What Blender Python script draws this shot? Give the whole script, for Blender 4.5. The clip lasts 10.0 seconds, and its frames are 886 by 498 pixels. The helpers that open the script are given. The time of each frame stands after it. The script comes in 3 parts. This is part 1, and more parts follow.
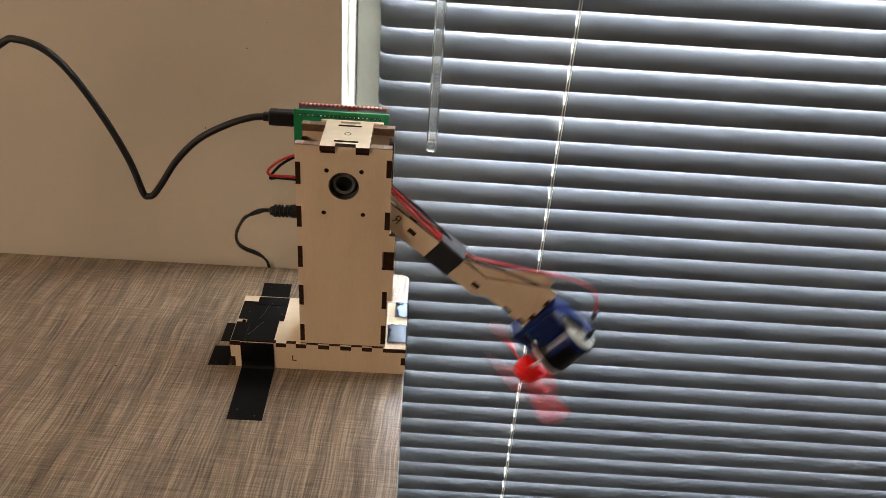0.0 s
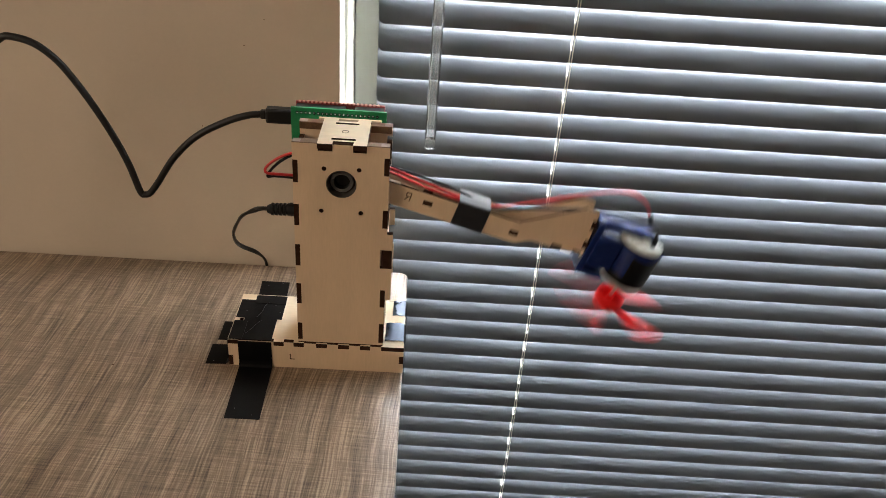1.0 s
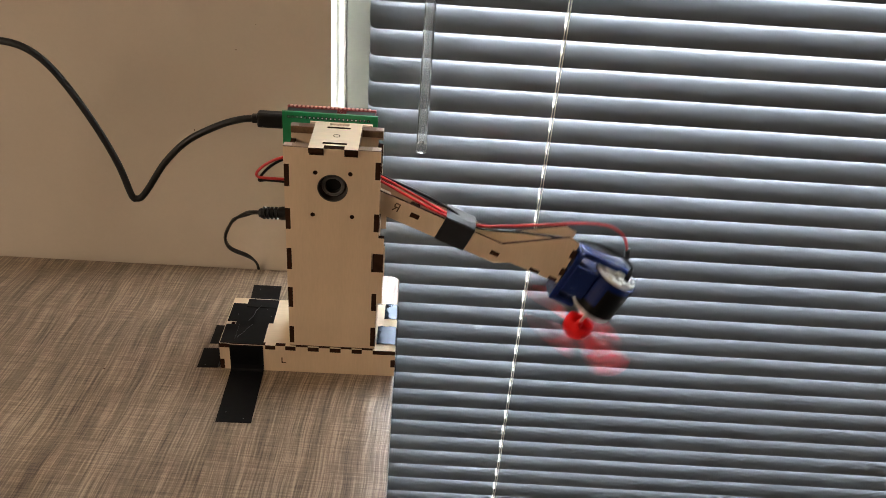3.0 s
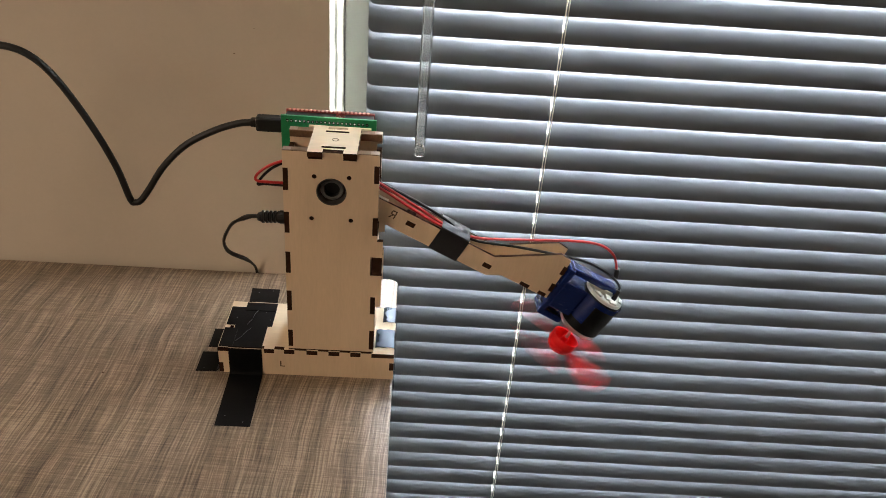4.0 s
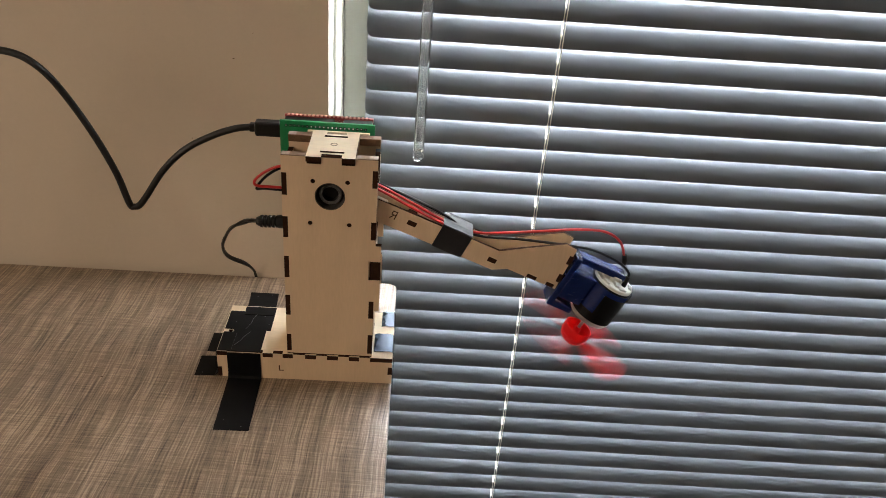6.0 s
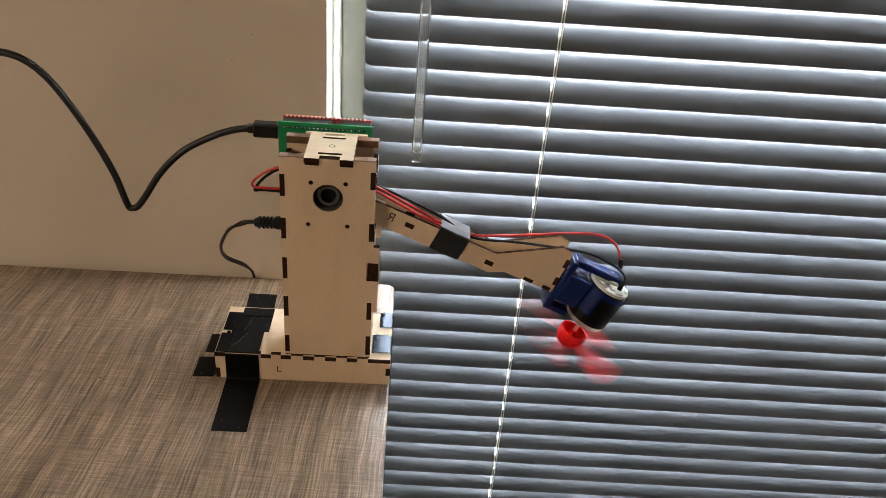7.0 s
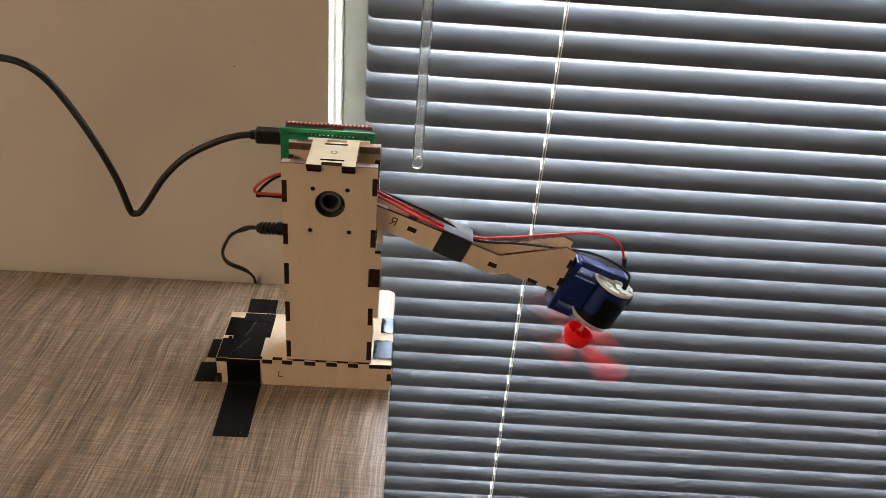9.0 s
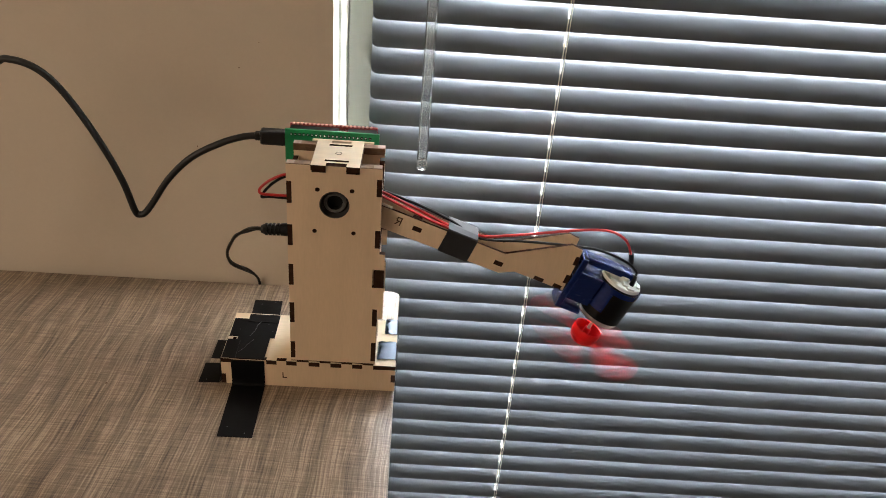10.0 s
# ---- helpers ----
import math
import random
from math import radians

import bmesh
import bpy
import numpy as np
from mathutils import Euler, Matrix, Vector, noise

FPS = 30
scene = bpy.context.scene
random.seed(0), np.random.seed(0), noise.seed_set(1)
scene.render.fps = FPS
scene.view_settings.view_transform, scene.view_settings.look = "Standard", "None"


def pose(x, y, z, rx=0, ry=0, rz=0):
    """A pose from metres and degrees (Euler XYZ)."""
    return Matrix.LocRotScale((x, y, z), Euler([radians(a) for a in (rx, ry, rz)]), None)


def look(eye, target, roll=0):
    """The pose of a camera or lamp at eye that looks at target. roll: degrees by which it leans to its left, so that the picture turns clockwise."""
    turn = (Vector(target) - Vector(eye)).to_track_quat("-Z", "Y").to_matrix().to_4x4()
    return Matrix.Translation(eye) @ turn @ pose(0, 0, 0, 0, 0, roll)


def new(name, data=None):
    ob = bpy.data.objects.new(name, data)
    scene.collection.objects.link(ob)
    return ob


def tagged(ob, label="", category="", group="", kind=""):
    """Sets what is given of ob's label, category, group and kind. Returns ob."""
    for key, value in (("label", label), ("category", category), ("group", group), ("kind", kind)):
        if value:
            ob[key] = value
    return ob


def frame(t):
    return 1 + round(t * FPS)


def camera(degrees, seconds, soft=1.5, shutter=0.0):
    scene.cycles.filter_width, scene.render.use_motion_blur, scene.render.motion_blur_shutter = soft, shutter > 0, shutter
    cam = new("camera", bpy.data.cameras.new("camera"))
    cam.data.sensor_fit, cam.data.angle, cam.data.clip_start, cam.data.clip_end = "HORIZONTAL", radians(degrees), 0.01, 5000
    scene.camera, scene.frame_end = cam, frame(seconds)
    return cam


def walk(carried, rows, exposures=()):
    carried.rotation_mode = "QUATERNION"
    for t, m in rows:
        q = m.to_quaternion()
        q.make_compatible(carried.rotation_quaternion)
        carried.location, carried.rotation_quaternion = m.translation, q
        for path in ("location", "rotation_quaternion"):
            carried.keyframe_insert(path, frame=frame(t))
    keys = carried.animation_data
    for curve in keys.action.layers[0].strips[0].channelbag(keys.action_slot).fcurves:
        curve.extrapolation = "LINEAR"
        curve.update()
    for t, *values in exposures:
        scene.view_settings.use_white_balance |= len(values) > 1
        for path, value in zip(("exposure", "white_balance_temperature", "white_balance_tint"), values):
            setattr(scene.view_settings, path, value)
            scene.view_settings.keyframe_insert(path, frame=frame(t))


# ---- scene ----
from mathutils.geometry import tessellate_polygon

# camera: eye in millimetres, then pitch below the horizon, lean and heading in degrees
PATH = [
    (0, 50.30, -399.11, 344.59, 31.7426, 4.7204, 2.7804), (0.5, 50.49, -397.47, 345.23, 31.9905, 4.7162, 2.8308),
    (1, 51.09, -396.84, 344.42, 31.9806, 4.7477, 2.8490), (1.5, 51.19, -398.05, 344.66, 31.8709, 4.8004, 2.9180),
    (2, 51.04, -396.84, 345.79, 32.0801, 4.7895, 3.1780), (2.5, 52.43, -398.04, 345.28, 31.8618, 4.8773, 3.2624),
    (4, 51.33, -398.94, 346.70, 31.5163, 4.9865, 3.6196), (4.5, 50.83, -399.09, 347.68, 31.4470, 4.9753, 3.5464),
    (5, 51.18, -399.91, 347.81, 31.3343, 5.0007, 3.5685), (5.5, 51.81, -399.35, 347.53, 31.2856, 4.9943, 3.5739),
    (7, 52.42, -399.92, 348.81, 31.2353, 5.0786, 3.7382), (7.5, 51.80, -399.92, 348.89, 31.1742, 5.1256, 3.8189),
    (8, 51.20, -400.74, 348.92, 31.0074, 5.0961, 3.8264), (8.5, 50.71, -401.18, 349.59, 30.9325, 5.1577, 3.8297),
    (9, 51.35, -401.39, 350.03, 30.8412, 5.1808, 3.7275), (9.5, 50.32, -401.46, 349.42, 30.7142, 5.2355, 3.8206),
    (10, 51.09, -401.93, 349.34, 30.6872, 5.0813, 3.3883)]


def eye_pose(x, y, z, pitch, lean, heading):
    a, c = radians(pitch), radians(heading)
    eye = Vector((x, y, z)) / 1000
    return look(eye, eye + Vector((math.sin(c) * math.cos(a), math.cos(c) * math.cos(a), -math.sin(a))), lean)


cam = camera(58.5, 10.0, soft=0.6, shutter=0.76)
walk(cam, [(r[0], eye_pose(*r[1:])) for r in PATH], exposures=[(0, 0.0), (10, 0.0)])

# ---- world and lights ----
world = bpy.data.worlds.new("daylight")
scene.world = world
world.use_nodes = True
wn = world.node_tree
sky = wn.nodes.new("ShaderNodeTexSky")
sky.sky_type, sky.sun_disc = "NISHITA", False
sky.sun_elevation, sky.sun_rotation = radians(48), radians(150)
wn.links.new(sky.outputs[0], wn.nodes["Background"].inputs[0])
wn.nodes["Background"].inputs[1].default_value = 0.12


def area_lamp(name, m, sx, sy, watts, colour):
    lamp = bpy.data.lights.new(name, "AREA")
    lamp.shape, lamp.size, lamp.size_y, lamp.energy, lamp.color = "RECTANGLE", sx, sy, watts, colour
    ob = new(name, lamp)
    ob.matrix_world = m
    return ob


# daylight stand-ins before the window: bright horizon, a fill added beside the left jamb, high sky; then an added warm
# floor lamp
area_lamp("window_daylight", look((0.1, 1.6, 0.05), (0.2, 0.0, -0.05)), 2.2, 2.8, 1850, (0.95, 0.975, 1.0))
# local fill added to brighten the left part of the blind
area_lamp("window_side_fill", look((0.0, 0.56, -0.15), (0.12, 0.16, -0.15)), 0.24, 1.5, 64, (0.96, 0.98, 1.0))
area_lamp("high_sky_daylight", look((1.1, 1.25, 2.6), (0.5, 0.15, 0.6)), 3.0, 1.8, 48, (0.55, 0.76, 1.0))
# no such lamp is known here; these two add the room's warm light
area_lamp("added_uplight", look((-1.14, -0.9, 0.78), (-1.14, -0.9, 2)), 0.4, 0.4, 1.6, (1.0, 0.85, 0.70))
area_lamp("added_warm_fill", look((-0.90, -0.66, 0.54), (-0.2, 0.0, 0.08)), 0.4, 0.4, 3.0, (1.0, 0.82, 0.65))

# ---- materials ----


def material(name, base, rough=0.5, metal=0.0, vary=0.15, scale=40.0, stretch=(1, 1, 1), bump=0.0, fine=600.0, spec=0.5,
             rough_vary=0.1, transmission=0.0, ior=1.45, emit=None, per_piece=0.0):
    """Principled surface with two scales of noise in its colour, gloss and relief."""
    m = bpy.data.materials.new(name)
    m.use_nodes = True
    n, l = m.node_tree.nodes, m.node_tree.links
    b = n["Principled BSDF"]
    b.inputs["Metallic"].default_value = metal
    b.inputs["Specular IOR Level"].default_value = spec
    b.inputs["Transmission Weight"].default_value = transmission
    b.inputs["IOR"].default_value = ior
    tc, mp = n.new("ShaderNodeTexCoord"), n.new("ShaderNodeMapping")
    mp.inputs["Scale"].default_value = stretch
    l.new(tc.outputs["Object"], mp.inputs[0])
    big, small = n.new("ShaderNodeTexNoise"), n.new("ShaderNodeTexNoise")
    big.inputs["Scale"].default_value, small.inputs["Scale"].default_value = scale, fine
    big.inputs["Detail"].default_value, small.inputs["Detail"].default_value = 4, 2
    l.new(mp.outputs[0], big.inputs[0])
    l.new(mp.outputs[0], small.inputs[0])
    mix = n.new("ShaderNodeMix")
    l.new(big.outputs[0], mix.inputs[2])
    l.new(small.outputs[0], mix.inputs[3])
    mix.inputs[0].default_value = 0.4
    ramp = n.new("ShaderNodeValToRGB")
    lo = [c * (1 - vary) for c in base]
    hi = [min(1, c * (1 + vary)) for c in base]
    ramp.color_ramp.elements[0].position, ramp.color_ramp.elements[1].position = 0.3, 0.7
    ramp.color_ramp.elements[0].color, ramp.color_ramp.elements[1].color = (*lo, 1), (*hi, 1)
    l.new(mix.outputs[0], ramp.inputs[0])
    out = ramp.outputs[0]
    if per_piece:
        info, hsv, mr = n.new("ShaderNodeObjectInfo"), n.new("ShaderNodeHueSaturation"), n.new("ShaderNodeMapRange")
        mr.inputs["To Min"].default_value, mr.inputs["To Max"].default_value = 1 - per_piece, 1 + per_piece
        l.new(info.outputs["Random"], mr.inputs[0])
        l.new(mr.outputs[0], hsv.inputs["Value"])
        l.new(out, hsv.inputs["Color"])
        out = hsv.outputs[0]
    l.new(out, b.inputs["Base Color"])
    rr = n.new("ShaderNodeMapRange")
    rr.inputs["To Min"].default_value, rr.inputs["To Max"].default_value = max(0.02, rough - rough_vary), min(1, rough + rough_vary)
    l.new(big.outputs[0], rr.inputs[0])
    l.new(rr.outputs[0], b.inputs["Roughness"])
    if bump:
        bp = n.new("ShaderNodeBump")
        bp.inputs["Strength"].default_value, bp.inputs["Distance"].default_value = bump, 0.0006
        l.new(mix.outputs[0], bp.inputs["Height"])
        l.new(bp.outputs[0], b.inputs["Normal"])
    if emit:
        b.inputs["Emission Color"].default_value, b.inputs["Emission Strength"].default_value = (*emit[:3], 1), emit[3]
    return m


def let_light_through(m, share, colour):
    """Thin plastic that daylight shines through."""
    n, l = m.node_tree.nodes, m.node_tree.links
    through_light, both = n.new("ShaderNodeBsdfTranslucent"), n.new("ShaderNodeMixShader")
    through_light.inputs[0].default_value = (*colour, 1)
    both.inputs[0].default_value = share
    l.new(n["Principled BSDF"].outputs[0], both.inputs[1])
    l.new(through_light.outputs[0], both.inputs[2])
    l.new(both.outputs[0], n["Material Output"].inputs[0])


def laminate():
    """Grey-brown woodgrain laminate: streaks along the depth, a fine cross weave and slow cathedral swirls."""
    m = bpy.data.materials.new("desk laminate")
    m.use_nodes = True
    n, l = m.node_tree.nodes, m.node_tree.links
    b = n["Principled BSDF"]
    tc = n.new("ShaderNodeTexCoord")
    warp = n.new("ShaderNodeTexNoise")
    warp.inputs["Scale"].default_value, warp.inputs["Detail"].default_value = 9, 2
    grain = n.new("ShaderNodeVectorRotate")
    grain.rotation_type = "Z_AXIS"
    grain.inputs["Angle"].default_value = radians(3.5)
    l.new(tc.outputs["Object"], grain.inputs[0])
    l.new(grain.outputs[0], warp.inputs[0])
    wv = n.new("ShaderNodeVectorMath")
    wv.operation = "MULTIPLY_ADD"
    wv.inputs[1].default_value = (0.012, 0.0, 0.0)
    l.new(warp.outputs["Color"], wv.inputs[0])
    l.new(grain.outputs[0], wv.inputs[2])

    def streak(sx, sy, detail):
        mp, no = n.new("ShaderNodeMapping"), n.new("ShaderNodeTexNoise")
        mp.inputs["Scale"].default_value = (sx, sy, 1)
        no.inputs["Scale"].default_value, no.inputs["Detail"].default_value = 1, detail
        no.inputs["Roughness"].default_value = 0.65
        l.new(wv.outputs[0], mp.inputs[0])
        l.new(mp.outputs[0], no.inputs[0])
        return no.outputs[0]

    def blend(a, c, f):
        x = n.new("ShaderNodeMix")
        x.inputs[0].default_value = f
        l.new(a, x.inputs[2])
        l.new(c, x.inputs[3])
        return x.outputs[0]

    broad, fine, cross = streak(120, 5, 5), streak(900, 24, 4), streak(40, 1000, 4)
    v = blend(blend(broad, fine, 0.62), cross, 0.25)
    ramp = n.new("ShaderNodeValToRGB")
    e = ramp.color_ramp.elements
    e[0].position, e[1].position = 0.385, 0.615
    e[0].color, e[1].color = (0.072, 0.048, 0.031, 1), (0.46, 0.350, 0.250, 1)
    mid = e.new(0.5)
    mid.color = (0.220, 0.161, 0.112, 1)
    l.new(v, ramp.inputs[0])
    patch, tone = n.new("ShaderNodeTexNoise"), n.new("ShaderNodeMix")
    patch.inputs["Scale"].default_value, patch.inputs["Detail"].default_value = 16, 3
    l.new(wv.outputs[0], patch.inputs[0])
    pr = n.new("ShaderNodeMapRange")
    pr.inputs[1].default_value, pr.inputs[2].default_value = 0.4, 0.65
    l.new(patch.outputs[0], pr.inputs[0])
    tone.data_type, tone.blend_type = "RGBA", "MULTIPLY"
    l.new(pr.outputs[0], tone.inputs[0])
    l.new(ramp.outputs[0], tone.inputs[6])
    tone.inputs[7].default_value = (0.82, 0.82, 0.82, 1)
    l.new(tone.outputs[2], b.inputs["Base Color"])
    mr = n.new("ShaderNodeMapRange")
    mr.inputs["To Min"].default_value, mr.inputs["To Max"].default_value = 0.24, 0.36
    l.new(v, mr.inputs[0])
    l.new(mr.outputs[0], b.inputs["Roughness"])
    bp = n.new("ShaderNodeBump")
    bp.inputs["Strength"].default_value, bp.inputs["Distance"].default_value = 0.25, 0.0003
    l.new(v, bp.inputs["Height"])
    l.new(bp.outputs[0], b.inputs["Normal"])
    return m


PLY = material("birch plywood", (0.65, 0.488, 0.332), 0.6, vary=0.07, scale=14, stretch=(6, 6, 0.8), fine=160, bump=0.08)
# same birch, grain turned; the brightness of window-lit tops put into its colour
PLY_FLAT = material("birch plywood lying, lightened", (0.70, 0.57, 0.40), 0.6, vary=0.08, scale=14, stretch=(0.8, 6, 6), fine=160, bump=0.08)
BURNT = material("laser-burnt edge", (0.034, 0.016, 0.010), 0.9, vary=0.35, scale=300, fine=1500, spec=0.02)
TOPEDGE = material("scorched ply edge", (0.14, 0.078, 0.040), 0.5, vary=0.35, scale=200, fine=900)
CREASE = material("pale crease in tape", (0.10, 0.10, 0.105), 0.5, vary=0.3, scale=400)
# clear tape as an opaque pale patch, its glint put into the colour
CLEAR_TAPE = material("clear tape with painted glint", (0.34, 0.27, 0.23), 0.12, vary=0.1, scale=200, spec=0.8)
FOIL = material("shiny grey film tape", (0.030, 0.044, 0.066), 0.22, metal=0.55, vary=0.3, scale=45, fine=120, bump=0.12)
COPPER = material("tinned copper pad", (0.75, 0.42, 0.36), 0.35, metal=0.9, vary=0.15, scale=600)
ENGRAVED = material("engraved mark", (0.085, 0.042, 0.022), 0.8, vary=0.2, scale=300)
TAPE = material("black electrical tape", (0.004, 0.004, 0.0045), 0.42, vary=0.3, scale=180, fine=900, bump=0.12, rough_vary=0.12, spec=0.13)
# same tape as TAPE; paler and shinier copy where it catches the window light
TAPE_GLOSS = material("glossy black tape", (0.010, 0.010, 0.012), 0.36, vary=0.3, scale=40, fine=200, rough_vary=0.04, spec=0.8)
BLACK = material("black plastic", (0.007, 0.007, 0.007), 0.42, vary=0.25, scale=120, spec=0.35)
RUBBER = material("black cable sheath", (0.010, 0.009, 0.0085), 0.46, vary=0.25, scale=120, spec=0.4)
WIRE_RED = material("red wire insulation", (0.43, 0.016, 0.016), 0.38, vary=0.12, scale=200)
WIRE_BLACK = material("black wire insulation", (0.006, 0.006, 0.0065), 0.42, vary=0.12, scale=200, spec=0.22)
BLUE = material("blue printed plastic", (0.006, 0.017, 0.095), 0.26, spec=0.45, vary=0.15, scale=200, stretch=(1, 1, 3), fine=1400, bump=0.03, rough_vary=0.04)
WHITE_PLASTIC = material("white motor end cap", (0.60, 0.62, 0.57), 0.42, vary=0.06, scale=200)
STEEL = material("motor steel", (0.62, 0.61, 0.58), 0.32, metal=1.0, vary=0.08, scale=200)
DARK_STEEL = material("bearing steel", (0.17, 0.165, 0.165), 0.45, metal=0.3, vary=0.15, scale=300)
RACE = material("bearing race", (0.055, 0.05, 0.046), 0.5, vary=0.2, scale=300, spec=0.4)
RED_PLASTIC = material("red propeller plastic", (0.80, 0.012, 0.014), 0.38, vary=0.08, scale=200)

let_light_through(RED_PLASTIC, 0.2, (0.95, 0.05, 0.05))
PCB = material("green circuit board", (0.012, 0.21, 0.075), 0.36, vary=0.12, scale=300, fine=1500)
PCB_RED = material("red circuit board", (0.33, 0.06, 0.06), 0.4, vary=0.12, scale=300)
SOLDER = material("solder", (0.80, 0.79, 0.76), 0.28, metal=1.0, vary=0.08, scale=500)
# slat paint split for the light: dark face, underside whitened to bounce daylight
SLAT = material("aluminium slat face", (0.068, 0.076, 0.086), 0.30, spec=0.8, vary=0.03, scale=12, stretch=(0.3, 3, 3), fine=300, per_piece=0.03, rough_vary=0.05)
# slight leak of daylight added through the slats to lift their dark parts
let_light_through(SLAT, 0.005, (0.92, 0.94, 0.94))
SLAT_BOUNCE = material("slat underside, whitened for bounce", (0.80, 0.81, 0.82), 0.5, vary=0.03, scale=12)
let_light_through(SLAT_BOUNCE, 0.06, (0.92, 0.94, 0.94))
CORD = material("blind cord", (0.72, 0.68, 0.56), 0.7, vary=0.1, scale=600)
ACRYLIC = material("clear acrylic", (0.97, 0.98, 0.97), 0.06, vary=0.01, scale=50, transmission=1.0, ior=1.49, rough_vary=0.03)
let_light_through(ACRYLIC, 0.03, (0.95, 0.95, 0.93))
WALL = material("matt beige wall paint", (0.545, 0.468, 0.38), 0.85, vary=0.025, scale=6, fine=420, bump=0.12, spec=0.25)
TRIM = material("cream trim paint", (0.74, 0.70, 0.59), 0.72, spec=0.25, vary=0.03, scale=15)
# trim cream darkened on the jamb, where the window light comes too bright
JAMB = material("cream jamb paint, toned down", (0.46, 0.445, 0.365), 0.7, spec=0.2, vary=0.03, scale=15)
# white vinyl coloured far darker, to put the frame in shade behind the blind
DARK_FRAME = material("window frame vinyl, darkened for shade", (0.115, 0.113, 0.09), 0.5, vary=0.03, scale=15)
FLOOR = material("carpet floor", (0.11, 0.095, 0.08), 0.9, vary=0.2, scale=30, fine=500, bump=0.3)
CEIL = material("white ceiling paint", (0.80, 0.79, 0.76), 0.9, vary=0.02, scale=8)
GLOW = material("added lamp diffuser", (0.9, 0.85, 0.75), 0.6, emit=(1.0, 0.8, 0.6, 6.0))
DESK = laminate()

# ---- mesh helpers (millimetres) ----
MM = 0.001


def part(name, bm, mats, parent=None, label="", smooth=False):
    mesh = bpy.data.meshes.new(name)
    bmesh.ops.recalc_face_normals(bm, faces=bm.faces)
    if smooth:
        for f in bm.faces:
            f.smooth = True
    bm.to_mesh(mesh)
    bm.free()
    for m in (mats if isinstance(mats, (list, tuple)) else [mats]):
        mesh.materials.append(m)
    if smooth:
        mesh.set_sharp_from_angle(angle=radians(40))
    ob = new(name, mesh)
    ob.parent = parent
    return tagged(ob, label)


def plate(outer, holes, w0, w1, axis, bm=None, face=0, edge=1):
    """A laser-cut sheet: outline and holes in the plane, from w0 to w1 along the axis."""
    bm = bm or bmesh.new()
    put = {"x": lambda u, v, w: (w, u, v), "y": lambda u, v, w: (u, w, v), "z": lambda u, v, w: (u, v, w)}[axis]
    loops = [outer, *holes]
    flat = [p for lp in loops for p in lp]
    tris = tessellate_polygon([[Vector((u, v, 0)) for u, v in lp] for lp in loops])
    sides = [[bm.verts.new(Vector(put(u, v, w)) * MM) for u, v in flat] for w in (w0, w1)]
    for s in sides:
        for t in tris:
            try:
                bm.faces.new([s[i] for i in t]).material_index = face
            except ValueError:
                pass
    k = 0
    for lp in loops:
        c = len(lp)
        for i in range(c):
            a, d = k + i, k + (i + 1) % c
            bm.faces.new((sides[0][a], sides[0][d], sides[1][d], sides[1][a])).material_index = edge
        k += c
    return bm


def box(x0, x1, y0, y1, z0, z1, bm=None, bevel=0.0, mat=0):
    bm = bm or bmesh.new()
    made = bmesh.ops.create_cube(bm, size=1.0)["verts"]
    bmesh.ops.transform(bm, verts=made, matrix=Matrix.Translation(Vector(((x0 + x1) / 2, (y0 + y1) / 2, (z0 + z1) / 2)) * MM)
                        @ Matrix.Diagonal((abs(x1 - x0) * MM, abs(y1 - y0) * MM, abs(z1 - z0) * MM, 1)))
    faces = {f for v in made for f in v.link_faces}
    for f in faces:
        f.material_index = mat
    if bevel:
        edges = {e for f in faces for e in f.edges}
        bmesh.ops.bevel(bm, geom=list(edges), offset=bevel * MM, segments=2, affect="EDGES", profile=0.5, material=-1)
    return bm


def disc(cx, cz, r, count=20):
    return [(cx + r * math.cos(2 * math.pi * i / count), cz + r * math.sin(2 * math.pi * i / count)) for i in range(count)]


def rect(x0, x1, z0, z1):
    return [(x0, z0), (x1, z0), (x1, z1), (x0, z1)]


def smooth_path(pts, steps=6):
    """Catmull-Rom through the given points."""
    p = [Vector(q) for q in pts]
    p = [2 * p[0] - p[1], *p, 2 * p[-1] - p[-2]]
    out = []
    for i in range(1, len(p) - 2):
        for s in range(steps):
            t = s / steps
            out.append(0.5 * (2 * p[i] + (p[i + 1] - p[i - 1]) * t + (2 * p[i - 1] - 5 * p[i] + 4 * p[i + 1] - p[i + 2]) * t * t
                              + (3 * p[i] - p[i - 1] - 3 * p[i + 1] + p[i + 2]) * t ** 3))
    return out + [p[-2]]


def sweep(pts, r, bm=None, sides=10, steps=6, mat=0):
    bm = bm or bmesh.new()
    path = smooth_path(pts, steps)
    rings, up = [], Vector((0.13, 0.3, 1)).normalized()
    for i, q in enumerate(path):
        d = (path[min(i + 1, len(path) - 1)] - path[max(i - 1, 0)]).normalized()
        up = (up - d * up.dot(d)).normalized()
        side = d.cross(up)
        rings.append([bm.verts.new((q + (up * math.cos(a) + side * math.sin(a)) * r) * MM)
                      for a in (2 * math.pi * k / sides for k in range(sides))])
    for a, c in zip(rings, rings[1:]):
        for k in range(sides):
            bm.faces.new((a[k], a[(k + 1) % sides], c[(k + 1) % sides], c[k])).material_index = mat
    for ring in (rings[0], rings[-1]):
        bm.faces.new(ring).material_index = mat
    return bm


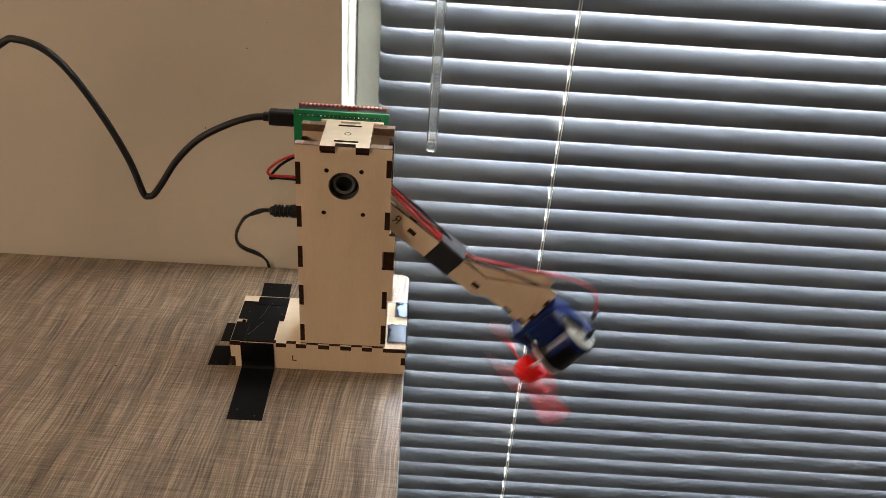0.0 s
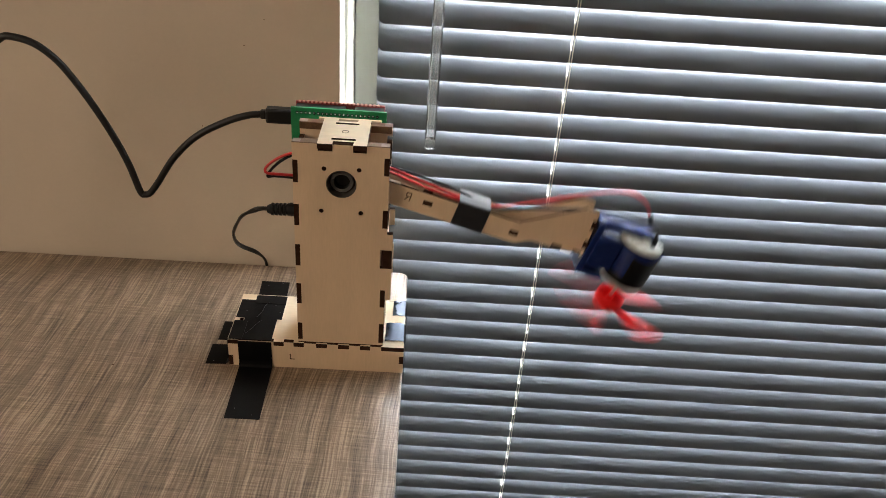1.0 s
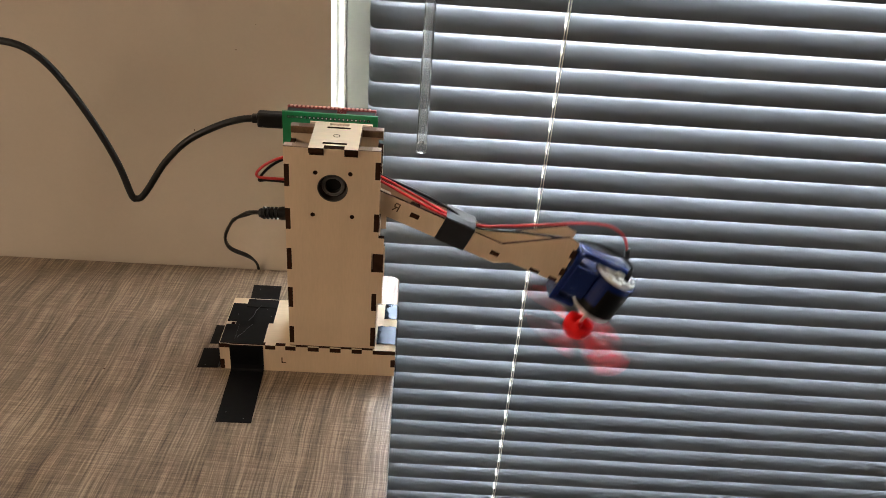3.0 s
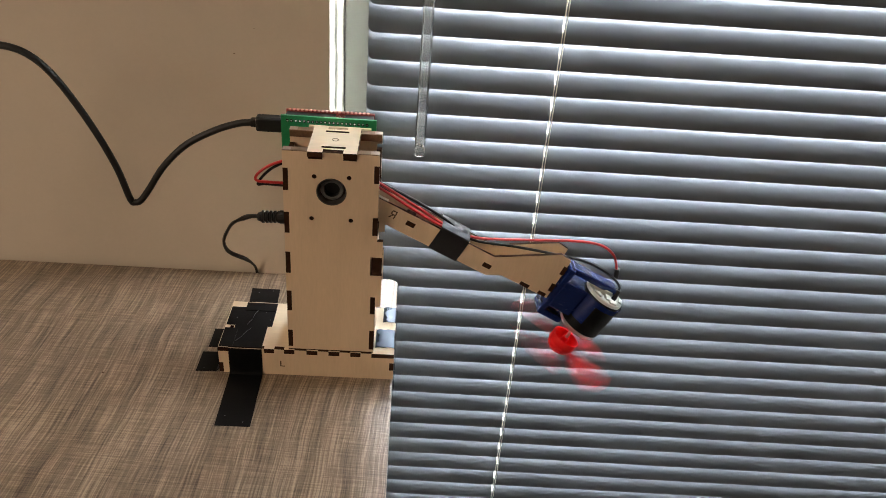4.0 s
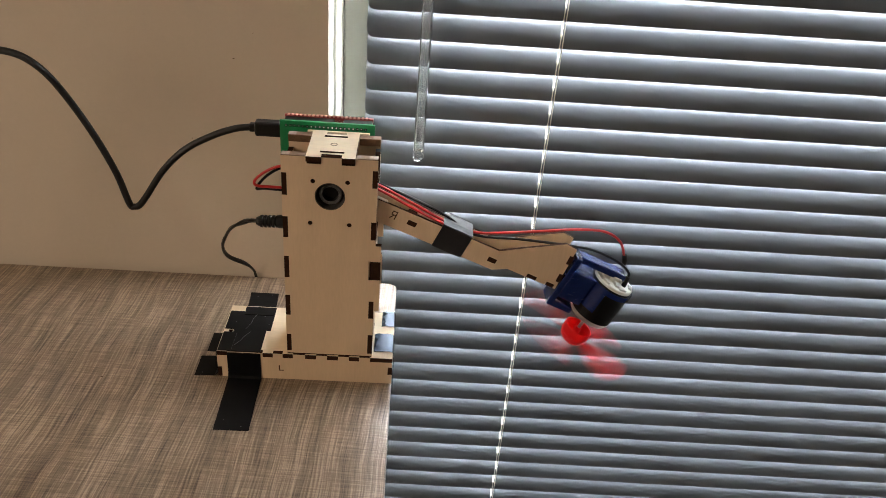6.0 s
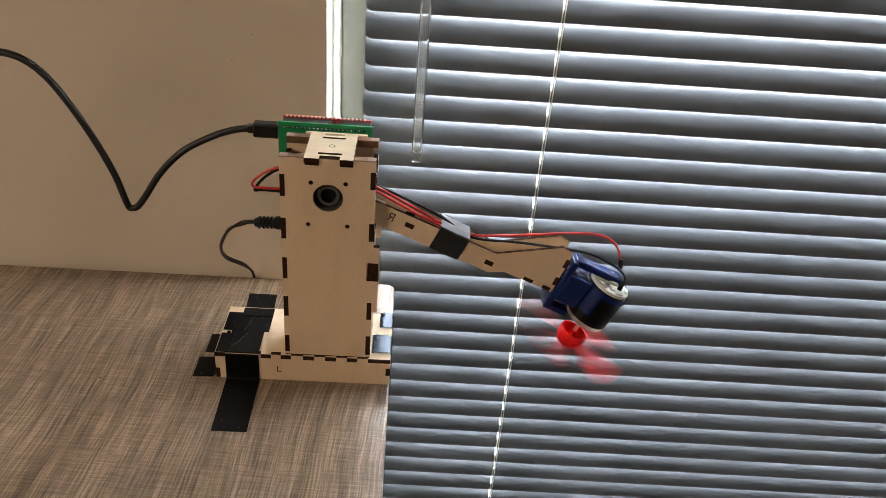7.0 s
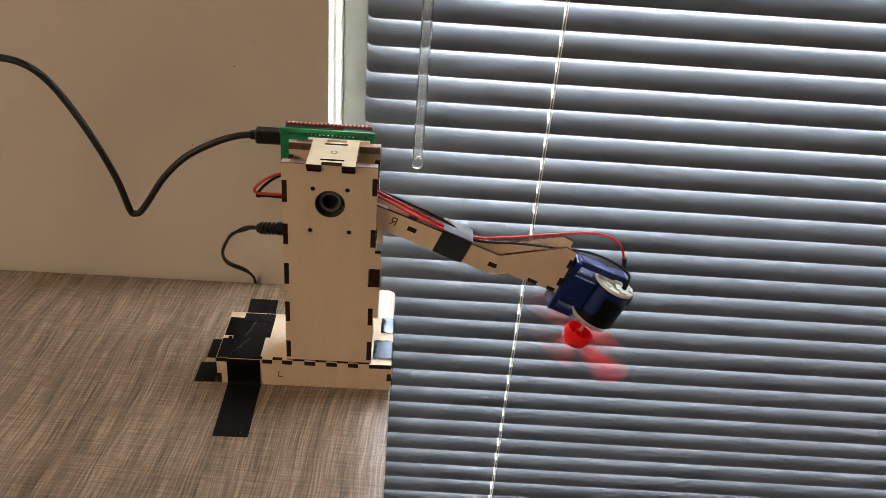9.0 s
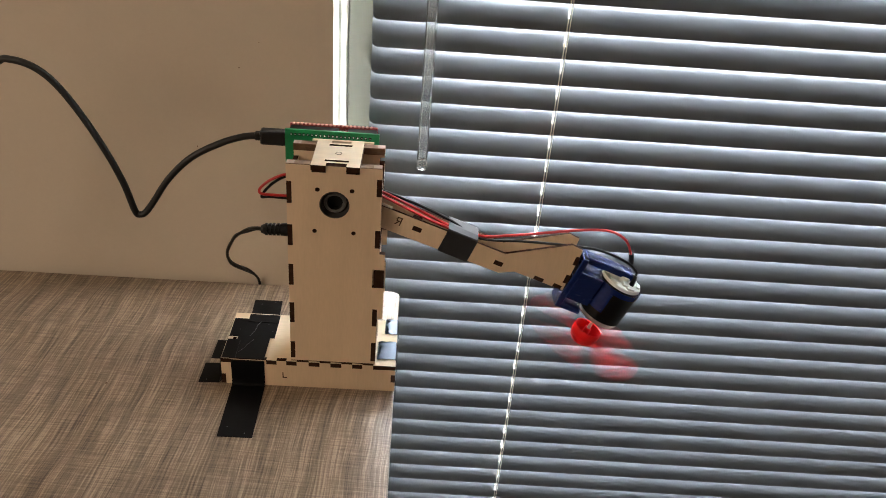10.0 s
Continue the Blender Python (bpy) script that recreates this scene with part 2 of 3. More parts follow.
def lathe(profile, m, bm=None, sides=28, mat=0):
    """Turns (radius, height) pairs about the local z axis of m; heights in millimetres."""
    bm = bm or bmesh.new()
    rings = []
    for r, h in profile:
        if r < 1e-6:
            rings.append([bm.verts.new(m @ (Vector((0, 0, h)) * MM))])
        else:
            rings.append([bm.verts.new(m @ (Vector((r * math.cos(a), r * math.sin(a), h)) * MM))
                          for a in (2 * math.pi * k / sides for k in range(sides))])
    for a, c in zip(rings, rings[1:]):
        for k in range(sides):
            j = (k + 1) % sides
            vs = [a[k % len(a)], a[j % len(a)], c[j % len(c)], c[k % len(c)]]
            vs = list(dict.fromkeys(vs))
            if len(vs) > 2:
                bm.faces.new(vs).material_index = mat
    return bm


def ribbon(path, half, thick, bm=None, mat=0):
    """A strip of tape along a path of (x, y, z), half: half its width as a vector; thickness stands on the path's left."""
    bm = bm or bmesh.new()
    p, h = [Vector(q) for q in path], Vector(half)
    rows = []
    for i, q in enumerate(p):
        d = (p[min(i + 1, len(p) - 1)] - p[max(i - 1, 0)]).normalized()
        nrm = d.cross(h).normalized() * thick
        rows.append([bm.verts.new(v * MM) for v in (q - h, q + h, q + h + nrm, q - h + nrm)])
    for a, c in zip(rows, rows[1:]):
        for k in range(4):
            bm.faces.new((a[k], a[(k + 1) % 4], c[(k + 1) % 4], c[k])).material_index = mat
    for ring in (rows[0], rows[-1]):
        bm.faces.new(ring).material_index = mat
    return bm


def text_bars(glyph, x, z, size, w, put):
    """Letter strokes as thin engraved bars in the plane; strokes in units of the letter's height."""
    bm = bmesh.new()
    for x0, z0, x1, z1 in glyph:
        a, b = Vector((x + x0 * size, z + z0 * size)), Vector((x + x1 * size, z + z1 * size))
        d = (b - a).normalized() * w / 2
        s = Vector((-d.y, d.x))
        vs = [bm.verts.new(Vector(put(*q)) * MM) for q in (a - d - s, b + d - s, b + d + s, a - d + s)]
        bm.faces.new(vs)
    return bm


# ---- the room ----
WALL_Y = 118.0


def structure(name, bm, mats, label, parent=None):
    return tagged(part(name, bm, mats, parent, label), category="wall" if "wall" in name else name.split("_")[0], kind="structure")


OPEN = (-2.5, 1100.0, -560.0, 1300.0)
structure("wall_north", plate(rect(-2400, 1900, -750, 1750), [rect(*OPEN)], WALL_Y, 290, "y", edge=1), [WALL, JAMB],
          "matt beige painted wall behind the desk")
structure("wall_south", box(-2400, 1900, -3100, -3000, -750, 1750), WALL, "matt beige painted wall")
structure("wall_west", box(-2500, -2400, -3000, 290, -750, 1750), WALL, "matt beige painted wall")
structure("wall_east", box(1900, 2000, -3000, 290, -750, 1750), WALL, "matt beige painted wall")
structure("floor", box(-2500, 2000, -3100, 290, -800, -750), FLOOR, "dark carpet floor")
structure("ceiling", box(-2500, 2000, -3100, 290, 1750, 1800), CEIL, "white painted ceiling")

window = tagged(new("window_1"), "white vinyl window behind closed blinds, frame colour darkened for shade", "window", kind="structure")
# the narrow stop is added, hidden behind the slats, to keep light off the jamb
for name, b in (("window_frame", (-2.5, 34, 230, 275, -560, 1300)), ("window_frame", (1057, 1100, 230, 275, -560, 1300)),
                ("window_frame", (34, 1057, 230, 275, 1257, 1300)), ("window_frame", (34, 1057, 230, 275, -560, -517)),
                ("light_stop", (22, 29, 197, 230, -560, 1300)), ("window_sill", (-2.5, 1100, 120, 230, -560, -545))):
    part(name, box(*b, bevel=2), DARK_FRAME, window)

# made-up lamp out of view, a body for the added warm light
lamp = tagged(new("added_floor_lamp"), "unseen floor lamp with a lit cream drum shade, added for warm light", "lamp")
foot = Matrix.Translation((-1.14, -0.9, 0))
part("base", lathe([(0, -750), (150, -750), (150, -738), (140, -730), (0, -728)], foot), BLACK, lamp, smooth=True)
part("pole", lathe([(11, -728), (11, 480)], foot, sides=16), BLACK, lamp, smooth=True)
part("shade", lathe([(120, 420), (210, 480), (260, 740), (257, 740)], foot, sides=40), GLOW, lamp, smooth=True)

# ---- desk ----
desk = tagged(new("desk"), "grey-brown woodgrain laminate desk against the wall", "desk")
top = bmesh.new()
corner = [(50.8 - 5 + 5 * math.cos(a), 115.5 - 5 + 5 * math.sin(a)) for a in (radians(d) for d in range(0, 91, 15))]
plate([(-1150, -560), (50.8, -560), *corner, (-1150, 115.5)], [], -26, 0, "z", bm=top)
rim = [e for e in top.edges if all(abs(v.co.z) < 1e-6 for v in e.verts) and len({f.material_index for f in e.link_faces}) == 2]
bmesh.ops.bevel(top, geom=rim, offset=1.2 * MM, segments=3, affect="EDGES", profile=0.5)
part("desktop", top, [DESK, DESK], desk)
for x in (-1130, 20):
    part("side_panel", box(x, x + 22, -540, 108, -750, -26, bevel=1), DESK, desk)

part("nick", box(-134.2, -133.0, -7.6, -6.6, -0.2, 0.12), ENGRAVED, desk, "tiny dark nick in the laminate")

# ---- window blind ----
blind = tagged(new("window_blind"), "grey-white metal venetian blind, slats tilted nearly shut", "blind")
blind.matrix_basis = pose(0, 157.5 * MM, 0, 0, 0, -2.02)
PITCH, Z0, TILT, WIDE, CROWN = 19.544, 200.55, 68.0, 25.4, 2.3
X0, X1, CORDS = 20.6, 1060.0, (157.8, 620.0, 940.0)


def slat_mesh():
    """A crowned slat with rounded ends and a slot at each cord; the origin lies on its lower, room-side edge."""
    bm = bmesh.new()
    rows, r = 12, 4.5
    slot = (0.32, 0.68)
    xs = [0, 0.6, 1.4, 2.6, 4.5]
    xs = [X0 + x for x in xs] + [X1 - x for x in reversed(xs)]
    for c in CORDS:
        xs += [c - 40, c - 0.9, c + 0.9, c + 40]
    xs = sorted(xs)
    t = radians(TILT)

    def at(x, s, lift):
        inset = min(x - X0, X1 - x)
        cut = r - math.sqrt(max(0, r * r - max(0, r - inset) ** 2)) if inset < r else 0
        s = cut + s * (WIDE - 2 * cut)
        h = CROWN * (1 - (2 * s / WIDE - 1) ** 2) + lift
        return Vector((x, s * math.cos(t) - h * math.sin(t), s * math.sin(t) + h * math.cos(t))) * MM
    grid = [[[bm.verts.new(at(x, k / rows, lift)) for k in range(rows + 1)] for x in xs] for lift in (0, -0.22)]
    holes = {i for i, x in enumerate(xs) if any(abs(x - c + 0.9) < 1e-3 for c in CORDS)}

    def hole(i, k):
        return i in holes and slot[0] * rows <= k + 0.5 <= slot[1] * rows
    n = len(xs) - 1
    for i in range(n):
        for k in range(rows):
            if hole(i, k):
                continue
            a, b = grid
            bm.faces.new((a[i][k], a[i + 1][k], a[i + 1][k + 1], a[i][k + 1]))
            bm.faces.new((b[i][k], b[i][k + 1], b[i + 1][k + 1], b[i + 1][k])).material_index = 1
            for (i0, k0), (i1, k1), (ni, nk) in (((i, k), (i + 1, k), (i, k - 1)), ((i, k + 1), (i + 1, k + 1), (i, k + 1)),
                                                ((i, k), (i, k + 1), (i - 1, k)), ((i + 1, k), (i + 1, k + 1), (i + 1, k))):
                if not (0 <= ni < n and 0 <= nk < rows) or hole(ni, nk):
                    bm.faces.new((a[i0][k0], a[i1][k1], b[i1][k1], b[i0][k0]))
    return bm


first = part("slat", slat_mesh(), [SLAT, SLAT_BOUNCE], blind, smooth=True)
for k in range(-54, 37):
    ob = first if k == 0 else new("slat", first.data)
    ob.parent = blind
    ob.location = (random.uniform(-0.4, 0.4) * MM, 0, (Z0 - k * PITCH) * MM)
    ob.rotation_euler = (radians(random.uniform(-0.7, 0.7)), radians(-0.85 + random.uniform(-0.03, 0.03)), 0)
for c in CORDS:
    lines = bmesh.new()
    lo, hi = Z0 - 37 * PITCH, Z0 + 55 * PITCH
    for dx, y in ((-0.9, -1.2), (0.9, -1.2)):
        sweep([(c + dx, y, lo), (c + dx, y, (lo + hi) / 2), (c + dx, y, hi)], 0.35, bm=lines, sides=6, steps=2)
    part("ladder_cord", lines, CORD, blind)
    rear = sweep([(c, 13.5, lo), (c, 13.5, (lo + hi) / 2), (c, 13.5, hi)], 0.35, sides=6, steps=2)
    part("ladder_cord", rear, CORD, blind)
    part("lift_cord", sweep([(c, 5, lo), (c, 5, (lo + hi) / 2), (c, 5, hi)], 0.7, sides=6, steps=2), CORD, blind)
part("bottom_rail", box(X0, X1, 0, 18, Z0 - 37 * PITCH - 12, Z0 - 37 * PITCH, bevel=2), TRIM, blind)
part("head_rail", box(X0 - 8, X1 + 8, -8, 24, 1262, 1298, bevel=1), TRIM, blind)

wand = tagged(new("blind_wand"), "clear acrylic tilt wand hanging before the blind", "wand")
part("rod", lathe([(0, 96), (3.2, 96.2), (4.0, 97), (4.1, 99), (3.9, 101), (3.9, 1250), (2.9, 1250), (2.9, 104), (0, 103.5)], Matrix.Translation((0.0617, 0.140, 0)), sides=24),
     ACRYLIC, wand, smooth=True)
part("hook", sweep([(61.7, 140, 1250), (61.7, 142, 1262), (61.7, 150, 1268)], 1.2), STEEL, wand)

# ---- the wooden stand with its swinging arm ----
stand = tagged(new("pendulum_stand"), "laser-cut birch plywood tower on a shallow base with a motor arm", "mechanism")
TX0, TX1, TOP, ZB = -16.5, 37.5, 159.5, 20.6
FY, BY = -1.4, 48.5
FINGERS = [(-61, -54.5), (-32, -25.5), (-19.3, -12.7), (-5, 2), (9, 16), (23, 29.5), (36.5, 50.9)]
LEFT = [(23, 36), (51, 66), (79, 94), (107, 121), (135, 149)]
RIGHT = [(23, 38), (51, 64), (80, 93), (108, 120), (142, 153)]


def comb(x0, x1, z0, z1, gaps):
    """An outline whose upper edge is notched by the gaps (x from, x to, depth)."""
    pts = [(x0, z0), (x1, z0)]
    up = []
    cur = x0
    for a, b, d in sorted(gaps):
        if a > cur:
            up += [(cur, z1), (a, z1)]
        up += [(a, z1 - d), (b, z1 - d)]
        cur = b
    if cur < x1:
        up += [(cur, z1), (x1, z1)]
    return pts + up[::-1]


def base():
    front = comb(-61, 51, 0, ZB, [(a, b if b < 50 else 51, 3.2) for a, b in FINGERS])
    part("base_front", plate(front, [], FY, FY + 3, "y"), [PLY, BURNT], stand)
    part("base_back", plate(rect(-61, 51, 0, ZB - 3.2), [], BY - 3, BY, "y"), [PLY, BURNT], stand)
    for x in (-61, 48):
        part("base_side", plate(rect(FY + 3, BY - 3, 0, ZB - 3.2), [], x, x + 3, "x"), [PLY, BURNT], stand)
    # finger ends of the side boards in the front board
    for x0, x1, z0, z1 in ((-61.05, -58.4, 0.3, 8), (48.2, 51.05, 7.5, 13.5)):
        part("finger", box(x0, x1, FY - 0.12, FY + 1, z0, z1), BURNT, stand)
    outline = [(51, BY), (-61, BY), (-61, FY + 3)]
    for a, b in FINGERS:
        outline += [(a, FY + 3)] if a > -61 else []
        outline += [(a, FY + 0.12), (b, FY + 0.12), (b, FY + 3)]
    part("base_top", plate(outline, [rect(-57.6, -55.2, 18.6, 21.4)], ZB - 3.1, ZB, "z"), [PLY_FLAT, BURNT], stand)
    strokes = text_bars([(0, 0, 0, 1), (0, 0, 0.6, 0)], -21.6, 7.2, 3.8, 0.75, lambda u, v: (u, FY - 0.06, v))
    part("letter", strokes, ENGRAVED, stand, "engraved letter L")


def side_notched(holes):
    """The tower's front outline, notched on both sides and on top."""
    p = [(TX0, ZB)]
    p += [(TX1, ZB)]
    for a, b in RIGHT:
        w = 3.6 if a == 80 else 3.0
        if a == 80:
            p += [(TX1, 57), (TX1 + 3.4, 57), (TX1 + 3.4, a), (TX1 - w, a), (TX1 - w, b), (TX1 + 3.4, b), (TX1 + 3.4, 104), (TX1, 104)]
        else:
            p += [(TX1, a), (TX1 - w, a), (TX1 - w, b), (TX1, b)]
    p += [(TX1, TOP)]
    for a, b in ((24.7, 17.2), (5.8, -2.2)):
        p += [(a, TOP), (a, TOP - 4.2), (b, TOP - 4.2), (b, TOP)]
    p += [(TX0, TOP)]
    for a, b in reversed(LEFT):
        p += [(TX0, b), (TX0 + 3, b), (TX0 + 3, a), (TX0, a)]
    return p


def tower():
    holes = [disc(1.1, 144.6, 1.35, 12), disc(20.6, 144.8, 1.35, 12), disc(-0.7, 117.6, 1.35, 12), disc(21.9, 117.4, 1.35, 12), disc(10.7, 135.3, 8.6, 28)]
    part("front_panel", plate(side_notched(holes), holes, 0, 3, "y"), [PLY, BURNT], stand)
    part("front_edge", box(TX0 + 0.2, -2.6, 0.15, 5.4, TOP - 4, TOP + 0.25), TOPEDGE, stand)
    part("front_edge", box(25.1, TX1 - 0.2, 0.15, 5.4, TOP - 4, TOP + 0.25), TOPEDGE, stand)
    for x, y in ((TX0 + 0.1, 0), (TX1 - 5.1, 0), (TX0 + 0.1, 28), (TX1 - 4.6, 28)):
        part("clear_tape", box(x, x + 4.6, y + 0.4, y + 4.6, TOP + 0.25, TOP + 0.45, bevel=0.08), CLEAR_TAPE, stand)
    part("back_panel", plate(side_notched([]), [disc(10, 136, 6, 24)], 30.2, 33.2, "y"), [PLY, BURNT], stand)
    part("back_edge", box(TX0 + 0.2, -2.6, 27.9, 33.05, TOP - 4, TOP + 0.25), TOPEDGE, stand)
    part("back_edge", box(25.1, TX1 - 0.2, 27.9, 33.05, TOP - 4, TOP + 0.25), TOPEDGE, stand)
    lo, hi = 3.0, 30.2
    part("side_panel", plate(rect(lo, hi, ZB, 151), [rect(12, 22, 98, 112), rect(10, 24, 124, 146)], TX0, TX0 + 3, "x"), [PLY, BURNT], stand)
    part("side_panel", plate([(lo, ZB), (hi, ZB), (hi, 151), (hi - 4, 151), (hi - 4, 104), (lo + 3, 104), (lo + 3, 151), (lo, 151)], [],
                             TX1 - 3, TX1, "x"), [PLY, BURNT], stand)
    for a, b in LEFT:
        part("finger", box(TX0 + 0.1, TX0 + 2.9, 0.12, lo, a + 0.15, b - 0.15), BURNT, stand)
        part("finger", box(TX0 + 0.1, TX0 + 2.9, 30.2, 33.0, a + 0.15, b - 0.15), BURNT, stand)
    for a, b in RIGHT:
        x1 = TX1 + 3.2 if a == 80 else TX1 - 0.1
        part("finger", box(TX1 - 2.9, x1, 0.12, lo, a + 0.15, b - 0.15), BURNT, stand)
    part("seam_scorch", box(TX0 + 0.3, TX1 - 0.3, -0.12, 0.3, ZB + 0.02, ZB + 0.55), BURNT, stand)
    part("pale_strip", box(-6, 30.5, 34.4, 36.6, 150, TOP + 0.5, bevel=0.2), PLY_FLAT, stand, "pale strip before the circuit board")
    # cover plate across the top
    c0, c1 = -2.4, 24.6
    cover = [(c0 - 0.2, -1.0), (5.8, -1.0), (5.8, 3.2), (17.2, 3.2), (17.2, -1.0), (c1 + 0.2, -1.0), (c1 + 0.2, 34.2), (17.2, 34.2),
             (17.2, 31.5), (5.8, 31.5), (5.8, 34.2), (c0 - 0.2, 34.2)]
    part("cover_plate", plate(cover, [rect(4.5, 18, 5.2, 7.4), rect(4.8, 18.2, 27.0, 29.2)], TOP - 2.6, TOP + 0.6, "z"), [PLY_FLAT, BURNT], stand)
    part("engraved_ring", plate(disc(11.3, 16.8, 2.0, 18), [disc(11.3, 16.8, 1.5, 18)], TOP + 0.6, TOP + 0.66, "z"), [ENGRAVED, ENGRAVED], stand)
    # dark plugs added in the mounting holes, in place of the shade inside them
    for x, z in ((1.1, 144.6), (20.6, 144.8), (-0.7, 117.6), (21.9, 117.4)):
        hole = Matrix.Translation(Vector((x, 0.9, z)) * MM) @ Euler((radians(90), 0, 0)).to_matrix().to_4x4()
        part("hole_plug", lathe([(1.3, -3), (1.3, 0), (0.6, 0.1), (0.5, -0.4), (0, -0.4)], hole, sides=12), BURNT, stand)
    # flanged bearing round the axle
    turn = Matrix.Translation(Vector((10.7, 0, 135.3)) * MM) @ Euler((radians(90), 0, 0)).to_matrix().to_4x4()
    part("bearing", lathe([(8.6, 0.15), (8.25, 0.15), (8.1, -0.3), (7.7, -4.8), (6.5, -4.8)], turn, sides=36),
         RACE, stand, "dark steel ball bearing set into the panel", smooth=True)
    part("axle", lathe([(6.5, -4.8), (6.45, -3.0), (6.2, -2.7), (5.75, -2.7), (5.65, -3.3), (5.2, -3.3), (5.1, -2.7), (4.7, -2.7), (4.6, -3.2)], turn, sides=36),
         DARK_STEEL, stand, "hollow dark steel axle", smooth=True)
    # short bore lined in black, so the shade inside it is in the colour
    part("axle_bore", lathe([(4.6, -3.1), (4.5, -6.4), (0, -6.4)], turn, sides=28), BLACK, stand, smooth=True)



def circuit():
    board = part("circuit_board", plate(rect(-22.6, 33.4, 108, 164.3), [], 37.6, 39.2, "y"), [PCB, PCB], stand, "green circuit board on the tower's back")
    for i in range(20):
        x = -18.9 + 2.46 * i
        part("solder_joint", lathe([(0.5, 0), (0.4, 0.4), (0.2, 0.8), (0, 1.2)], Matrix.Translation(Vector((x, 37.6, 161.3)) * MM)
                                   @ Euler((radians(90), 0, 0)).to_matrix().to_4x4(), sides=8), SOLDER, board)
        part("solder_ring", plate(disc(x, 161.3, 0.95, 10), [disc(x, 161.3, 0.5, 10)], 37.45, 37.6, "y"), [BLACK, BLACK], board)
    for x0, x1 in ((-20.5, 8.6), (14.2, 31.4)):
        part("pin_header", box(x0, x1, 39.2, 47.8, 160.2, 163.0, bevel=0.2), BLACK, board)
    part("pin_header", box(8.6, 14.2, 39.2, 47.8, 160.2, 162.6, bevel=0.2), ACRYLIC, board)
    module = part("controller_module", plate(rect(-21, 31.8, 143, 164.0), [], 47.8, 49.4, "y"), [PCB_RED, PCB_RED], stand, "red controller module with gold pads")
    for i in range(20):
        x = -18.9 + 2.46 * i
        part("pad", box(x - 0.65, x + 0.65, 47.5, 49.7, 163.5, 164.3, bevel=0.2), COPPER, module)
    plug = bmesh.new()
    box(-39, -23, 43.5, 51.0, 150, 159.2, bm=plug, bevel=1.4)
    box(-42.5, -38.5, 45, 49.5, 152, 157.2, bm=plug, bevel=1.0)
    box(-23.2, -19, 45, 49.6, 153.5, 158, bm=plug, bevel=0.4)
    usb = tagged(new("charging_cable"), "black cable with moulded plug, bent in a sharp kink", "cable")
    part("plug", plug, BLACK, usb)
    part("lead", sweep([(-42, 47, 154.6), (-50, 46, 153.6), (-63, 45, 149), (-81, 44, 138.8), (-96, 44, 123.5), (-107.5, 44, 106),
                        (-113, 44, 98.5), (-116.5, 44, 96.8), (-119.5, 44, 99), (-124.5, 44, 119), (-133, 44, 141), (-144, 44, 163), (-155, 44, 180),
                        (-166, 44, 189.5), (-178, 44, 193), (-186, 44, 191), (-204, 44, 174), (-228, 44, 120), (-262, 36, 30), (-300, 10, 2.2), (-420, -20, 2.2)],
                       2.1, sides=12), RUBBER, usb, smooth=True)
    power = tagged(new("power_lead"), "black two-core power lead with ribbed plug", "cable")
    body = bmesh.new()
    side = Matrix.Translation(Vector((-14, 20, 106)) * MM) @ Euler((0, radians(-92), 0)).to_matrix().to_4x4()
    prof = [(0, 0), (4.2, 0), (4.2, 8)]
    for k in range(5):
        prof += [(3.9, 8 + k * 2.4), (3.9, 9.4 + k * 2.4), (3.1, 9.5 + k * 2.4), (3.1, 10.3 + k * 2.4)]
    prof += [(2.4, 21.5), (0, 21.5)]
    lathe(prof, side, bm=body, sides=18)
    part("plug", body, BLACK, power)
    for d in (-0.8, 0.8):
        part("core", sweep([(-34, 20 + d, 105.4 - d), (-40, 24 + d, 103 - d), (-46, 30, 98 - d), (-55.5, 40 + d, 88), (-61.5, 50 + d, 77), (-68.5, 64, 60 + d),
                            (-71.5, 80, 43 + d), (-70, 91, 32 + d), (-64, 103, 20.5 + d), (-60.2, 111, 11), (-58.6, 115.6, 2 + d * 0.5), (-58 + d, 116.8, -14), (-58 + d, 116.8, -60)],
                           1.0, sides=8), RUBBER, power, smooth=True)
    for colour, pts in ((WIRE_RED, [(-10, 17, 145), (-19, 17, 144.6), (-28, 17, 140.5), (-34.5, 17, 134.5), (-34, 17, 131), (-26, 17, 130.6), (-10, 17, 130.5)]),
                        (WIRE_BLACK, [(-10, 19, 143), (-19, 19, 142.4), (-26.5, 19, 138), (-32, 19, 132.2), (-34.2, 19, 127.8), (-30, 19, 128.2), (-20, 19, 127.9), (-10, 19, 127.6)])):
        part("wire_loop", sweep(pts, 0.85, sides=8), colour, stand, "wire loop leaving the tower's side", smooth=True)


base()
tower()
circuit()

# ---- the arm: its own space has the axle at the origin ----
AXLE = Vector((9.6, 0, 136.0)) * MM
OUT = [(-9, 10.6), (29.2, -3.6), (103.7, -30.8), (143.5, -21.8), (150.4, -25), (142.2, -54.6), (110.5, -42.9), (100.8, -44.4), (29.8, -18.2), (-9, -4.2)]
SLOTS = [(49.3, -17.2, 5.6, 3.1, -20), (100.1, -37.6, 5.6, 3.1, -20), (126.2, -47.2, 6.5, 2.6, -21), (138.4, -51.7, 5.5, 2.6, -21),
         (147.6, -33.0, 2.8, 6.2, -15), (143.6, -46.2, 2.8, 6.0, -15)]
U = Vector((0.933, 0, -0.36))           # outward from the bracket
D = Vector((-0.36, 0, -0.933))          # along the motor's shaft, towards the propeller
CORNER = Vector((157.0, 13.0, -28.0))
# motor space: x outward, y across, z up along the shaft
MOTOR = Matrix.Translation(CORNER * MM) @ Matrix((U, (0, 1, 0), -D)).transposed().to_4x4()


def in_motor(bm):
    bmesh.ops.transform(bm, verts=bm.verts, matrix=MOTOR)
    return bm


